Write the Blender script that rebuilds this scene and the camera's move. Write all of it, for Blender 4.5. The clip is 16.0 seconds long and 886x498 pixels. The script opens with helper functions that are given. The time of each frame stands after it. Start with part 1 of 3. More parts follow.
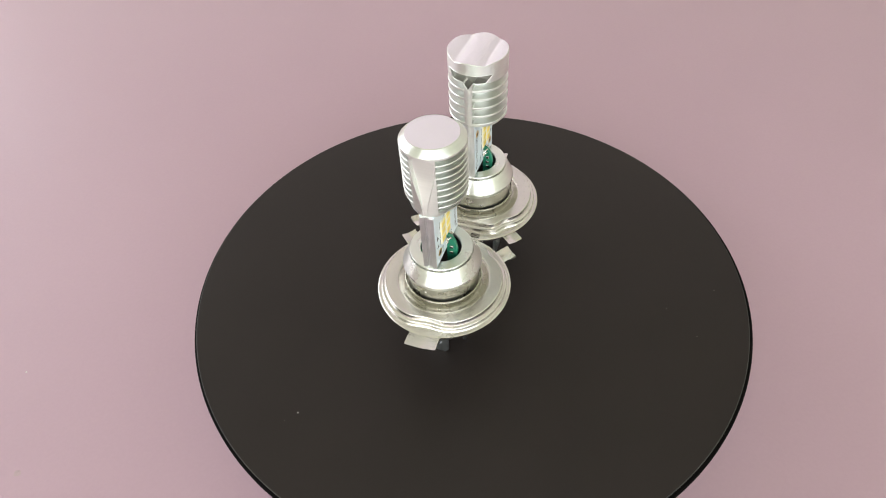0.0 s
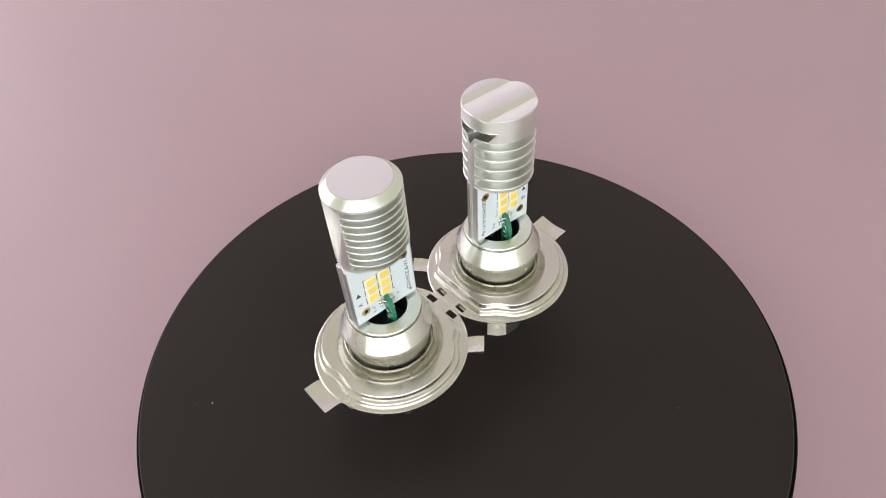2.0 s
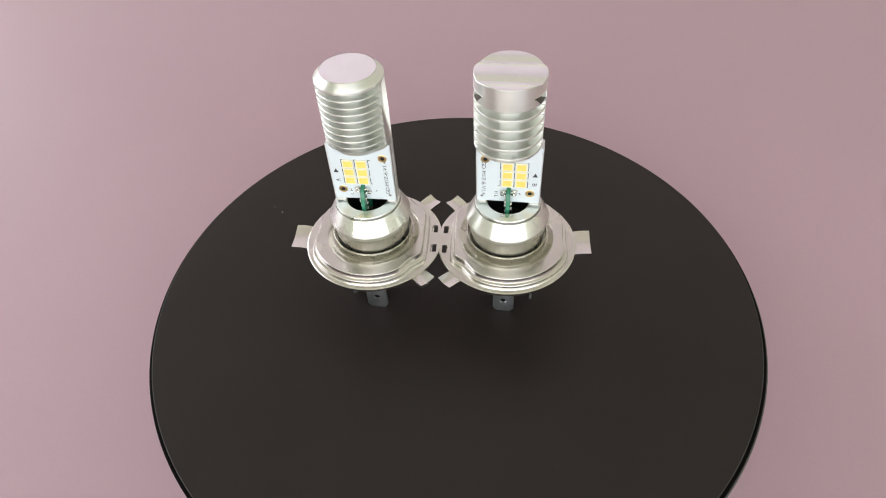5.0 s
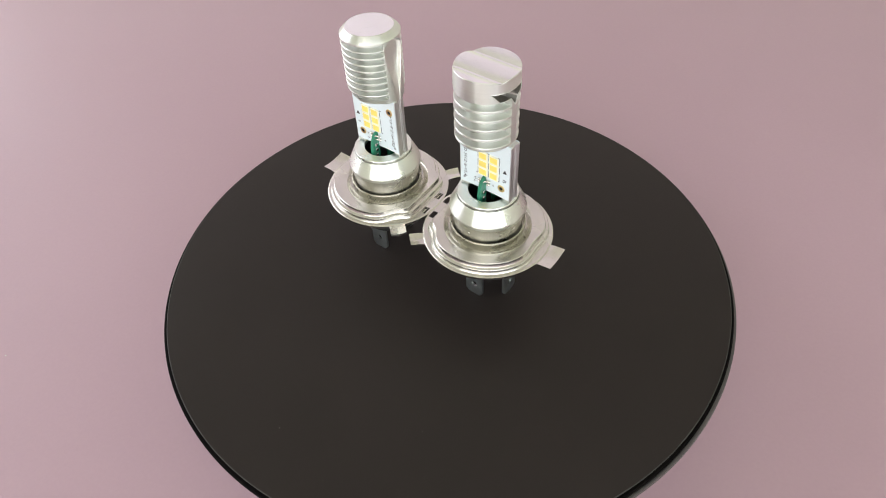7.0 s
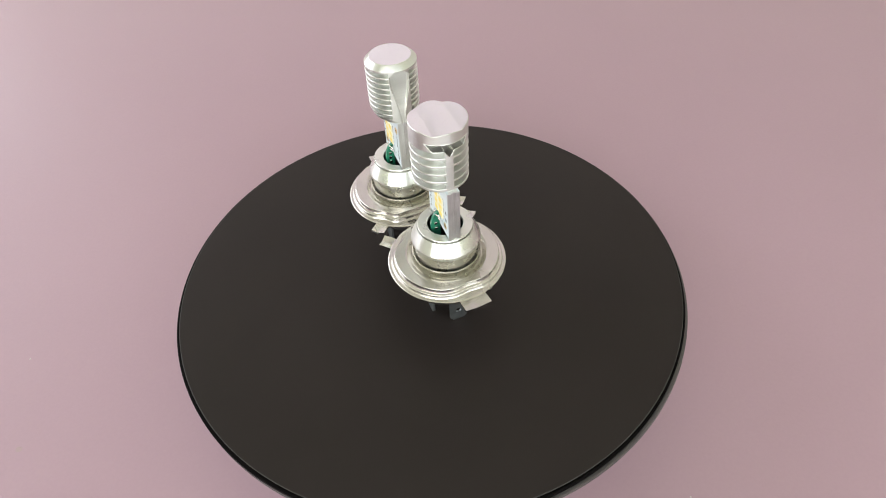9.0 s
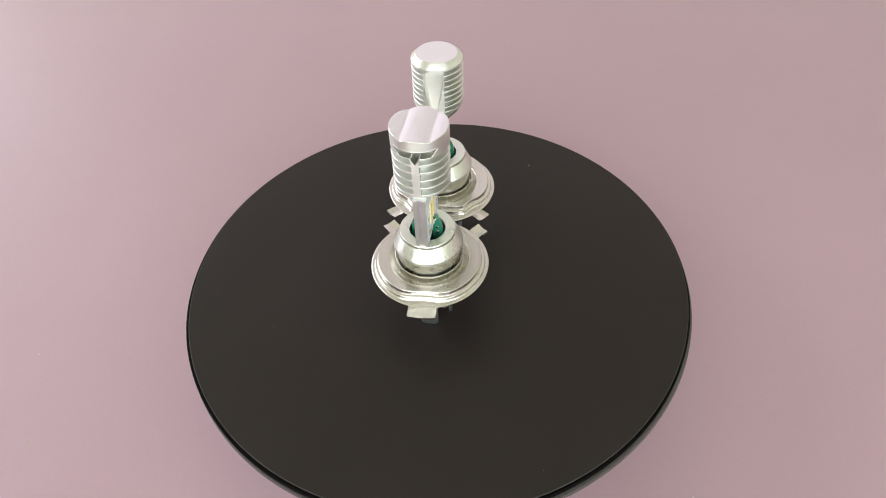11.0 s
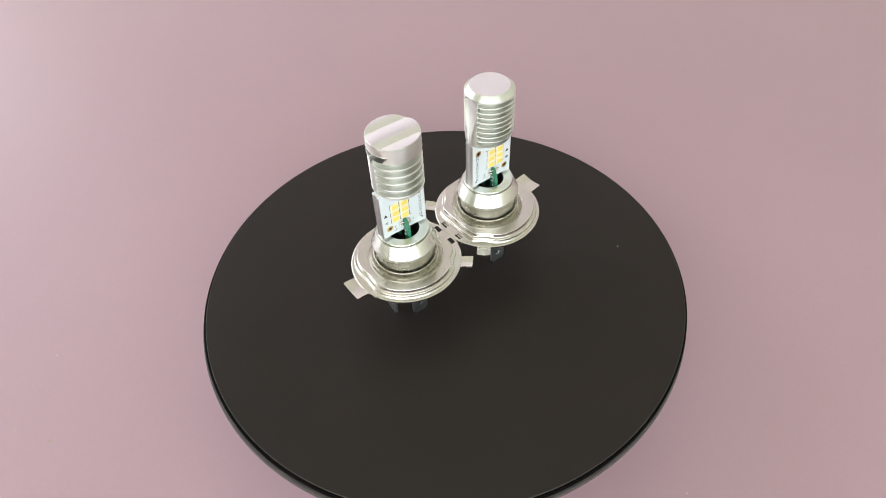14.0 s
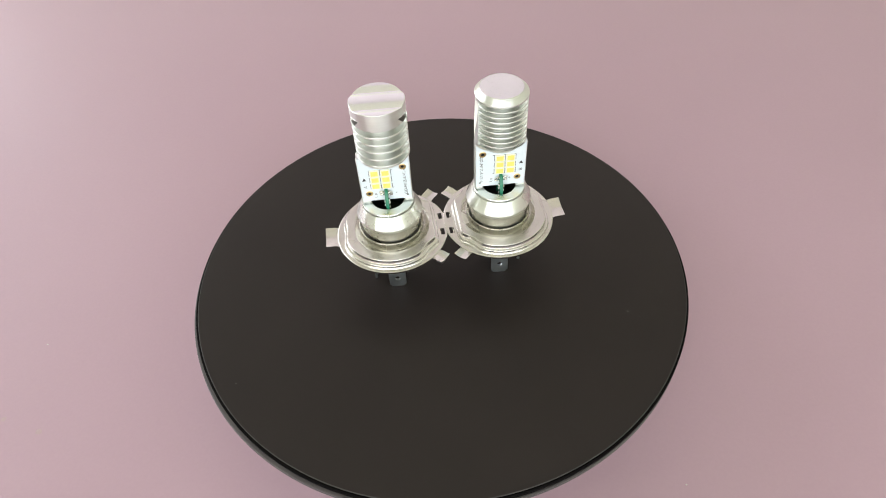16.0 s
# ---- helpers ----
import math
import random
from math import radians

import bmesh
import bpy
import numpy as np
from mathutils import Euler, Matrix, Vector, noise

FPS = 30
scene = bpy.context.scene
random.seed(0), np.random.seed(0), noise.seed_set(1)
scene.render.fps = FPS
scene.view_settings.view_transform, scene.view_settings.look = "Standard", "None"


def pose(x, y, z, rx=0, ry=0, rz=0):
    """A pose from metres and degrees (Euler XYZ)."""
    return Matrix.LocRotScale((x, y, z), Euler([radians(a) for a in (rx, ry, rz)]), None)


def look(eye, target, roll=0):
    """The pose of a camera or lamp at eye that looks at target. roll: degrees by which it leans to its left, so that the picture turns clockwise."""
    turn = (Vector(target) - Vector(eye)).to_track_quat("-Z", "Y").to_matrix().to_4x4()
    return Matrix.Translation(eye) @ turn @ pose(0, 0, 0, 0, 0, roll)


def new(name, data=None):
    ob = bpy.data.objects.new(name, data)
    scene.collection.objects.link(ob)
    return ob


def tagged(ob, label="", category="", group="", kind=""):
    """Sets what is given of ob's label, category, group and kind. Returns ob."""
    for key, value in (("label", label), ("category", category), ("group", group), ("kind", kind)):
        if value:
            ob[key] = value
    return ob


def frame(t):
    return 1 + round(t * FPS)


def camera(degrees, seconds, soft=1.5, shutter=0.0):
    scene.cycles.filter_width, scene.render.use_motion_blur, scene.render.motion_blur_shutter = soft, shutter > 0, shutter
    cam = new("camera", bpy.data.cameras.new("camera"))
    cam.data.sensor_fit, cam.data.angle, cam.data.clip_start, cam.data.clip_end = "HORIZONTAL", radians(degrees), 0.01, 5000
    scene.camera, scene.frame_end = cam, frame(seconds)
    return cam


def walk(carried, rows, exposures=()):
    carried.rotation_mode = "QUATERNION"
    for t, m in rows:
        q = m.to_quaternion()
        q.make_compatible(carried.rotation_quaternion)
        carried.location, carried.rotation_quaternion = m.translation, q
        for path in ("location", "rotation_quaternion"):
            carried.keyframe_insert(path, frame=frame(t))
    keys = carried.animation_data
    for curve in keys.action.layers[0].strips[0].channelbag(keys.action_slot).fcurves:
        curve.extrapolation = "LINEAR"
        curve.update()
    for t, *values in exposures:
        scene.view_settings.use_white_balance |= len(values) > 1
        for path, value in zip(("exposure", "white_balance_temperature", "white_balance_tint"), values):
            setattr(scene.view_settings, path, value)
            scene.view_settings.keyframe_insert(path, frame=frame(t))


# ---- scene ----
LENS = 68.93
cam = camera(LENS, 16.0, soft=1.0)
PATH = [
    (0, pose(-0.00259, -0.15580, 0.18844, 41.955, 2.038, -0.039)),
    (0.5, pose(-0.00148, -0.15484, 0.18620, 42.324, 2.500, 0.486)),
    (1, pose(-0.00331, -0.15269, 0.18757, 42.134, 2.272, -0.336)),
    (1.5, pose(-0.00199, -0.13320, 0.17940, 41.607, 2.335, -0.239)),
    (2, pose(0.00281, -0.11935, 0.17516, 42.785, 2.388, 0.554)),
    (2.5, pose(0.00482, -0.11637, 0.17474, 42.516, 2.333, 0.576)),
    (3, pose(0.00318, -0.11671, 0.17249, 42.469, 2.309, 0.563)),
    (3.5, pose(0.00393, -0.11916, 0.17246, 42.349, 2.125, 0.904)),
    (4, pose(0.00439, -0.12682, 0.17239, 42.395, 2.257, 0.875)),
    (6.5, pose(0.00540, -0.15435, 0.17755, 42.699, 2.148, 0.967)),
    (7, pose(0.00859, -0.15862, 0.17833, 42.700, 2.337, 1.159)),
    (7.5, pose(0.00857, -0.15833, 0.17962, 42.690, 2.344, 1.140)),
    (8, pose(0.01058, -0.16148, 0.18717, 43.077, 2.309, 1.030)),
    (8.5, pose(0.01707, -0.16726, 0.19547, 43.176, 2.527, 1.300)),
    (9, pose(0.01751, -0.17341, 0.19986, 43.022, 2.580, 1.194)),
    (11.5, pose(0.01523, -0.17330, 0.20282, 42.676, 2.449, 1.762)),
    (12, pose(0.01136, -0.17008, 0.20502, 42.546, 2.314, 1.270)),
    (12.5, pose(0.01374, -0.16774, 0.20935, 41.814, 2.250, 1.505)),
    (13, pose(0.01531, -0.17093, 0.20906, 42.192, 2.334, 1.160)),
    (13.5, pose(0.01580, -0.17359, 0.21105, 41.973, 2.432, 1.588)),
    (14, pose(0.01519, -0.17603, 0.21395, 41.999, 2.536, 1.691)),
    (14.5, pose(0.01392, -0.17997, 0.21442, 42.174, 2.264, 1.615)),
    (15, pose(0.01792, -0.17843, 0.21404, 41.775, 2.351, 1.819)),
    (15.5, pose(0.01663, -0.17913, 0.21057, 42.041, 2.428, 1.514)),
    (16, pose(0.01655, -0.17556, 0.20778, 41.670, 2.439, 1.769)),
]
walk(cam, PATH, [(0, 0.0, 6500, 10), (1.0, 0.0, 6500, 10), (1.5, -0.05, 6500, 11), (2.5, -0.25, 6500, 14), (3.5, -0.28, 6500, 14), (4.2, -0.25, 6500, 14),
                 (6.5, -0.16, 6500, 12), (8.5, -0.1, 6500, 11), (11.5, -0.02, 6500, 9), (16, -0.02, 6500, 10)])

# ---- light: a daylit room, windows behind and to the side of the table ----
world = bpy.data.worlds.new("sky")
scene.world = world
world.use_nodes = True
wn = world.node_tree
sky = wn.nodes.new("ShaderNodeTexSky")
sky.sky_type, sky.sun_disc = "NISHITA", False
sky.sun_elevation, sky.sun_rotation = radians(35), radians(200)
wn.links.new(sky.outputs[0], wn.nodes["Background"].inputs[0])
wn.nodes["Background"].inputs[1].default_value = 0.1

TABLE_Z = -0.046
FLOOR_Z, CEIL_Z = TABLE_Z - 0.75, TABLE_Z + 2.35
X0, X1, Y0, Y1 = -1.75, 1.75, -1.6, 1.9


def window_light(name, m, w, h, power, color):
    lamp = bpy.data.lights.new(name, "AREA")
    lamp.shape, lamp.size, lamp.size_y, lamp.energy, lamp.color = "RECTANGLE", w, h, power, color
    ob = new(name, lamp)
    ob.matrix_world = m
    return ob


window_light("window_light", look((0.1, Y0 + 0.02, 0.6), (0.1, 0, 0.45)), 3.2, 1.6, 37, (0.98, 1.0, 0.96))
window_light("window_light", look((X0 + 0.02, 0.80, 0.70), (0, 0.6, 0.45)), 2.0, 1.5, 25, (1.0, 0.99, 1.0))


# ---- materials ----
def material(name, color, rough=0.5, metal=0.0, grain=0.0, grain_scale=400.0, blotch=0.08, blotch_scale=18.0,
             bump=0.0, bump_scale=900.0, stretch=(1, 1, 1), rough_var=0.0, coat=0.0, spec=0.5, aniso=0.0):
    """A surface with fine grain and larger blotches, in object space."""
    m = bpy.data.materials.new(name)
    m.use_nodes = True
    n, l = m.node_tree.nodes, m.node_tree.links
    b = n["Principled BSDF"]
    b.inputs["Metallic"].default_value = metal
    b.inputs["Roughness"].default_value = rough
    b.inputs["Coat Weight"].default_value = coat
    b.inputs["Specular IOR Level"].default_value = spec
    if aniso:
        tangent = n.new("ShaderNodeTangent")
        tangent.direction_type, tangent.axis = "RADIAL", "Z"
        b.inputs["Anisotropic"].default_value = aniso
        b.inputs["Anisotropic Rotation"].default_value = 0.25
        l.new(tangent.outputs[0], b.inputs["Tangent"])
    tc, mp = n.new("ShaderNodeTexCoord"), n.new("ShaderNodeMapping")
    mp.inputs["Scale"].default_value = stretch
    l.new(tc.outputs["Object"], mp.inputs[0])
    fine, wide = n.new("ShaderNodeTexNoise"), n.new("ShaderNodeTexNoise")
    fine.inputs["Scale"].default_value, fine.inputs["Detail"].default_value = grain_scale, 4
    wide.inputs["Scale"].default_value, wide.inputs["Detail"].default_value = blotch_scale, 3
    l.new(mp.outputs[0], fine.inputs["Vector"])
    l.new(tc.outputs["Object"], wide.inputs["Vector"])
    dark = tuple(c * (1 - grain) for c in color)
    lite = tuple(min(1.0, c * (1 + grain)) for c in color)
    mix = n.new("ShaderNodeMix")
    mix.data_type = "RGBA"
    mix.inputs["A"].default_value, mix.inputs["B"].default_value = (*dark, 1), (*lite, 1)
    l.new(fine.outputs["Fac"], mix.inputs["Factor"])
    hsv = n.new("ShaderNodeHueSaturation")
    val = n.new("ShaderNodeMapRange")
    val.inputs["From Min"].default_value, val.inputs["From Max"].default_value = 0.3, 0.7
    val.inputs["To Min"].default_value, val.inputs["To Max"].default_value = 1 - blotch, 1 + blotch
    l.new(wide.outputs["Fac"], val.inputs["Value"])
    l.new(val.outputs[0], hsv.inputs["Value"])
    l.new(mix.outputs["Result"], hsv.inputs["Color"])
    l.new(hsv.outputs[0], b.inputs["Base Color"])
    if rough_var:
        rr = n.new("ShaderNodeMapRange")
        rr.inputs["From Min"].default_value, rr.inputs["From Max"].default_value = 0.3, 0.7
        rr.inputs["To Min"].default_value, rr.inputs["To Max"].default_value = rough - rough_var, rough + rough_var
        l.new(wide.outputs["Fac"], rr.inputs["Value"])
        l.new(rr.outputs[0], b.inputs["Roughness"])
    if bump:
        bn, bt = n.new("ShaderNodeBump"), n.new("ShaderNodeTexNoise")
        bt.inputs["Scale"].default_value, bt.inputs["Detail"].default_value = bump_scale, 3
        l.new(mp.outputs[0], bt.inputs["Vector"])
        bn.inputs["Strength"].default_value, bn.inputs["Distance"].default_value = bump, 0.0002
        l.new(bt.outputs["Fac"], bn.inputs["Height"])
        l.new(bn.outputs[0], b.inputs["Normal"])
    return m


MAT_TABLE = material("pink_sheet", (0.478, 0.326, 0.386), 0.46, grain=0.03, grain_scale=700, blotch=0.025, blotch_scale=6, bump=0.05, bump_scale=500, rough_var=0.04)
MAT_WALL = material("white_wall", (0.80, 0.82, 0.72), 0.8, grain=0.02, grain_scale=120, blotch=0.03, blotch_scale=2, bump=0.1)
MAT_LILAC = material("lilac_wall", (0.95, 0.86, 0.97), 0.85, grain=0.02, grain_scale=120, blotch=0.02, blotch_scale=2)
MAT_CEILING = material("white_ceiling", (0.89, 0.90, 0.77), 0.85, grain=0.02, grain_scale=120, blotch=0.02, blotch_scale=2)
MAT_FLOOR = material("floor_tile", (0.42, 0.38, 0.35), 0.4, grain=0.08, grain_scale=60, blotch=0.08, blotch_scale=3)
MAT_WOODEDGE = material("table_edge", (0.45, 0.34, 0.26), 0.5, grain=0.2, grain_scale=40, stretch=(1, 8, 8))
MAT_PLATTER = material("black_platter", (0.0262, 0.0212, 0.0198), 0.42, grain=0.12, grain_scale=2500, blotch=0.06, blotch_scale=25, bump=0.06, bump_scale=3000, rough_var=0.03, spec=0.16)
MAT_RIM = material("black_rim", (0.004, 0.0035, 0.0035), 0.6, grain=0.1, spec=0.04)
# lighter grey that paints the thin highlight on the platter's edge
MAT_MATEDGE = material("edge_highlight", (0.036, 0.034, 0.033), 0.6, grain=0.15, grain_scale=900, blotch=0.35, blotch_scale=140)
MAT_BASE = material("grey_base", (0.088, 0.079, 0.081), 0.36, grain=0.06, grain_scale=900, blotch=0.1)
MAT_ALU = material("machined_aluminium", (0.83, 0.855, 0.80), 0.29, 1.0, grain=0.05, grain_scale=260, blotch=0.05, blotch_scale=120, bump=0.05, bump_scale=900, stretch=(0.25, 0.25, 6), rough_var=0.05, aniso=0.75)
MAT_FIN = material("turned_aluminium", (0.85, 0.875, 0.84), 0.36, 1.0, grain=0.05, grain_scale=300, blotch=0.03, blotch_scale=150, bump=0.08, bump_scale=1200, stretch=(0.2, 0.2, 8), rough_var=0.03, aniso=0.8)
MAT_TOP = material("faced_aluminium", (0.91, 0.91, 0.94), 0.22, 1.0, grain=0.02, grain_scale=600, blotch=0.02, blotch_scale=90, bump=0.03)
MAT_NICKEL = material("nickel_plated_steel", (0.72, 0.70, 0.665), 0.24, 1.0, grain=0.03, grain_scale=500, blotch=0.05, blotch_scale=90, bump=0.04, bump_scale=600, rough_var=0.05)
MAT_STEEL = material("brushed_steel", (0.66, 0.65, 0.60), 0.3, 1.0, grain=0.12, grain_scale=500, blotch=0.07, blotch_scale=140, bump=0.15, bump_scale=900, stretch=(2, 2, 0.25), rough_var=0.06)
MAT_RING = material("dull_steel_ring", (0.52, 0.51, 0.44), 0.27, 1.0, grain=0.1, grain_scale=500, blotch=0.08, blotch_scale=150, bump=0.1, bump_scale=900, rough_var=0.05)
MAT_POST = material("cast_aluminium", (0.84, 0.85, 0.85), 0.40, 1.0, grain=0.10, grain_scale=700, blotch=0.06, blotch_scale=200, bump=0.2, bump_scale=900, stretch=(3, 3, 0.3))
MAT_BLADE = material("grey_zinc_blade", (0.52, 0.56, 0.58), 0.36, 1.0, grain=0.1, grain_scale=700, blotch=0.12, blotch_scale=200, rough_var=0.06)
MAT_DARK = material("dark_bore", (0.012, 0.012, 0.012), 0.5, grain=0.1)
# darker than the fins: the cavity's shade is put into the colour
MAT_POCKET = material("pocket_shade", (0.48, 0.48, 0.45), 0.42, 1.0, grain=0.1, grain_scale=500, blotch=0.08, blotch_scale=200)
MAT_BOARD = material("white_board", (0.74, 0.83, 0.88), 0.32, grain=0.02, grain_scale=900, blotch=0.02, blotch_scale=150)
MAT_PHOSPHOR = material("yellow_phosphor", (0.98, 0.78, 0.19), 0.35, grain=0.04, grain_scale=2500, blotch=0.06, blotch_scale=500)
MAT_LEDCASE = material("led_case", (0.94, 0.90, 0.70), 0.4, grain=0.02)
MAT_GOLD = material("gold_ring", (0.88, 0.68, 0.34), 0.32, 1.0, grain=0.05)
MAT_INK = material("black_print", (0.05, 0.05, 0.06), 0.5, grain=0.1)
MAT_TRACE = material("grey_trace", (0.20, 0.22, 0.23), 0.5, grain=0.1)
MAT_GREEN = material("green_board", (0.025, 0.21, 0.125), 0.22, grain=0.15, grain_scale=900, blotch=0.15, blotch_scale=300, coat=0.3)
MAT_SOLDER = material("tin_solder", (0.80, 0.80, 0.77), 0.2, 1.0, grain=0.08, grain_scale=1500, bump=0.2, bump_scale=1500)
MAT_DUST = material("pale_dust", (0.55, 0.52, 0.50), 0.8, grain=0.1)
MAT_STAIN = material("pale_stain", (0.47, 0.345, 0.36), 0.5, grain=0.05)

MM = 0.001


# ---- mesh helpers (shapes in millimetres) ----
def finish(bm, smooth=40):
    mesh = bpy.data.meshes.new("mesh")
    bmesh.ops.scale(bm, vec=(MM, MM, MM), verts=bm.verts)
    bm.normal_update()
    bm.to_mesh(mesh)
    bm.free()
    if smooth:
        mesh.shade_smooth()
        mesh.set_sharp_from_angle(angle=radians(smooth))
    return mesh


def part(name, bm, mat, parent, label="", smooth=9):
    """One mesh object under a thing or a part."""
    mesh = finish(bm, smooth)
    mesh.name = name
    for one in (mat if isinstance(mat, (list, tuple)) else [mat]):
        mesh.materials.append(one)
    ob = new(name, mesh)
    ob.parent = parent
    return tagged(ob, label)


def thing(name, label, category, group=""):
    return tagged(new(name), label, category, group)


def lathe(profile, seg=128, close=False):
    """Turn a profile of (radius, height) round the z axis."""
    bm = bmesh.new()
    rings = []
    for r, z in profile:
        if r < 1e-6:
            rings.append([bm.verts.new((0, 0, z))])
        else:
            rings.append([bm.verts.new((r * math.cos(a), r * math.sin(a), z)) for a in (2 * math.pi * i / seg for i in range(seg))])
    pairs = list(zip(rings, rings[1:]))
    if close:
        pairs.append((rings[-1], rings[0]))
    for a, b in pairs:
        for i in range(seg):
            j = (i + 1) % seg
            if len(a) == 1 and len(b) == 1:
                continue
            if len(a) == 1:
                bm.faces.new((a[0], b[j], b[i]))
            elif len(b) == 1:
                bm.faces.new((a[i], a[j], b[0]))
            else:
                bm.faces.new((a[i], a[j], b[j], b[i]))
    bmesh.ops.recalc_face_normals(bm, faces=bm.faces)
    return bm


def block(x0, x1, y0, y1, z0, z1, bevel=0.0, segments=2):
    bm = bmesh.new()
    bmesh.ops.create_cube(bm, size=1)
    bmesh.ops.scale(bm, vec=(x1 - x0, y1 - y0, z1 - z0), verts=bm.verts)
    bmesh.ops.translate(bm, vec=((x0 + x1) / 2, (y0 + y1) / 2, (z0 + z1) / 2), verts=bm.verts)
    if bevel:
        bmesh.ops.bevel(bm, geom=bm.edges[:], offset=bevel, segments=segments, profile=0.5, affect="EDGES")
    return bm


def prism(outline, lo, hi, axis="y"):
    """A flat outline given in (x, z) or (x, y), with thickness along the other axis."""
    bm = bmesh.new()
    at = (lambda p, d: (p[0], d, p[1])) if axis == "y" else (lambda p, d: (p[0], p[1], d))
    a = [bm.verts.new(at(p, lo)) for p in outline]
    b = [bm.verts.new(at(p, hi)) for p in outline]
    bm.faces.new(a)
    bm.faces.new(b)
    for i in range(len(a)):
        j = (i + 1) % len(a)
        bm.faces.new((a[i], a[j], b[j], b[i]))
    bmesh.ops.recalc_face_normals(bm, faces=bm.faces)
    return bm


def merge(bm, other):
    mesh = bpy.data.meshes.new("tmp")
    other.to_mesh(mesh)
    other.free()
    bm.from_mesh(mesh)
    bpy.data.meshes.remove(mesh)
    return bm


def smoothstep(a, b, v):
    s = min(1.0, max(0.0, (v - a) / (b - a)))
    return s * s * (3 - 2 * s)


# ---- room: unseen; wall and ceiling tints chosen for the metal's reflections ----
def slab(name, x0, x1, y0, y1, z0, z1, mat, label, category, holes=()):
    """A wall, floor or ceiling in metres."""
    k = 1 / MM
    bm = block(x0 * k, x1 * k, y0 * k, y1 * k, z0 * k, z1 * k)
    mesh = finish(bm, 0)
    mesh.materials.append(mat)
    return tagged(new(name, mesh), label, category, kind="structure")


slab("floor", X0 - 0.1, X1 + 0.1, Y0 - 0.1, Y1 + 0.1, FLOOR_Z - 0.1, FLOOR_Z, MAT_FLOOR, "plain brownish room floor under the table", "floor")
slab("ceiling", X0 - 0.1, X1 + 0.1, Y0 - 0.1, Y1 + 0.1, CEIL_Z, CEIL_Z + 0.1, MAT_CEILING, "unseen cream-white ceiling, coloured for the metal's reflections", "ceiling")
slab("wall_north", X0 - 0.1, X1 + 0.1, Y1, Y1 + 0.1, FLOOR_Z, CEIL_Z, MAT_LILAC, "unseen pale lilac wall, coloured for the metal's reflections", "wall")
# unseen cream panel, added so low reflections in the metal turn cream
slab("reflection_panel", X0, X1, Y1 - 0.02, Y1, FLOOR_Z, 0.5, MAT_CEILING, "added unseen cream panel that tints the metal's reflections", "wall")
slab("wall_east", X1, X1 + 0.1, Y0, Y1, FLOOR_Z, CEIL_Z, MAT_WALL, "plain off-white room wall", "wall")


def wall_with_opening(name, along, fixed0, fixed1, a0, a1, w0, w1, zlo, zhi):
    """A wall in four blocks round a window opening, joined into one mesh."""
    k = 1 / MM
    bm = bmesh.new()
    for s0, s1, z0, z1 in ((a0, w0, FLOOR_Z, CEIL_Z), (w1, a1, FLOOR_Z, CEIL_Z), (w0, w1, FLOOR_Z, zlo), (w0, w1, zhi, CEIL_Z)):
        if along == "x":
            merge(bm, block(s0 * k, s1 * k, fixed0 * k, fixed1 * k, z0 * k, z1 * k))
        else:
            merge(bm, block(fixed0 * k, fixed1 * k, s0 * k, s1 * k, z0 * k, z1 * k))
    mesh = finish(bm, 0)
    mesh.materials.append(MAT_WALL)
    return tagged(new(name, mesh), "plain off-white room wall with a window opening", "wall", kind="structure")


wall_with_opening("wall_south", "x", Y0 - 0.1, Y0, X0 - 0.1, X1 + 0.1, -1.5, 1.7, -0.2, 1.4)
wall_with_opening("wall_west", "y", X0 - 0.1, X0, Y0, Y1, -0.2, 1.8, -0.05, 1.45)

# ---- table with its pink sheet ----
table = tagged(new("table"), "smooth matt mauve-pink table surface with faint specks", "table")
k = 1 / MM
part("tabletop", block(-900, 900, -420, 1000, TABLE_Z * k - 25, TABLE_Z * k, 1.5), MAT_TABLE, table, "mauve-pink satin tabletop", 30)
for px, py in ((-840, -370), (840, -370), (-840, 940), (840, 940)):
    part("leg", block(px - 25, px + 25, py - 25, py + 25, FLOOR_Z * k, TABLE_Z * k - 25, 3), MAT_WOODEDGE, table, "wooden leg", 30)


def fleck(name, parent, x, y, z, r, mat, seed, flat=0.25):
    rnd = random.Random(seed)
    bm = bmesh.new()
    bmesh.ops.create_icosphere(bm, subdivisions=2, radius=r)
    for v in bm.verts:
        v.co *= rnd.uniform(0.7, 1.25)
        v.co.z *= flat
        v.co += Vector((x, y, z))
    return part(name, bm, mat, parent, "", 60)


for i, (x, y, r, mat) in enumerate(((-189.5, -10.0, 0.4, MAT_DUST), (-173.5, -54.6, 1.5, MAT_STAIN), (-192.0, -48.8, 1.2, MAT_STAIN), (98, -74, 0.35, MAT_DUST))):
    fleck("speck", table, x, y, TABLE_Z * k, r, mat, i, 0.25 if r < 1 else 0.03)

# ---- turntable ----
turntable = thing("turntable", "round matt black motorised display turntable on the table", "turntable")
base_profile = [(0, -2.45), (99.6, -2.45), (101.2, -2.45), (101.5, -2.6), (101.55, -2.9), (101.25, -3.0), (101.25, -3.15), (101.6, -3.27), (101.65, -3.7), (101.35, -4.0), (100.2, -4.3), (88, -8), (70, -38), (68, -40), (0, -40)]
part("base", lathe(base_profile, 160), MAT_BASE, turntable, "grey plastic base under the platter")
for a in (30, 150, 270):
    foot = lathe([(0, TABLE_Z * k), (7, TABLE_Z * k), (7, -39.8), (0, -39.8)], 24)
    bmesh.ops.translate(foot, vec=(55 * math.cos(radians(a)), 55 * math.sin(radians(a)), 0), verts=foot.verts)
    part("foot", foot, MAT_RIM, turntable, "black rubber foot")
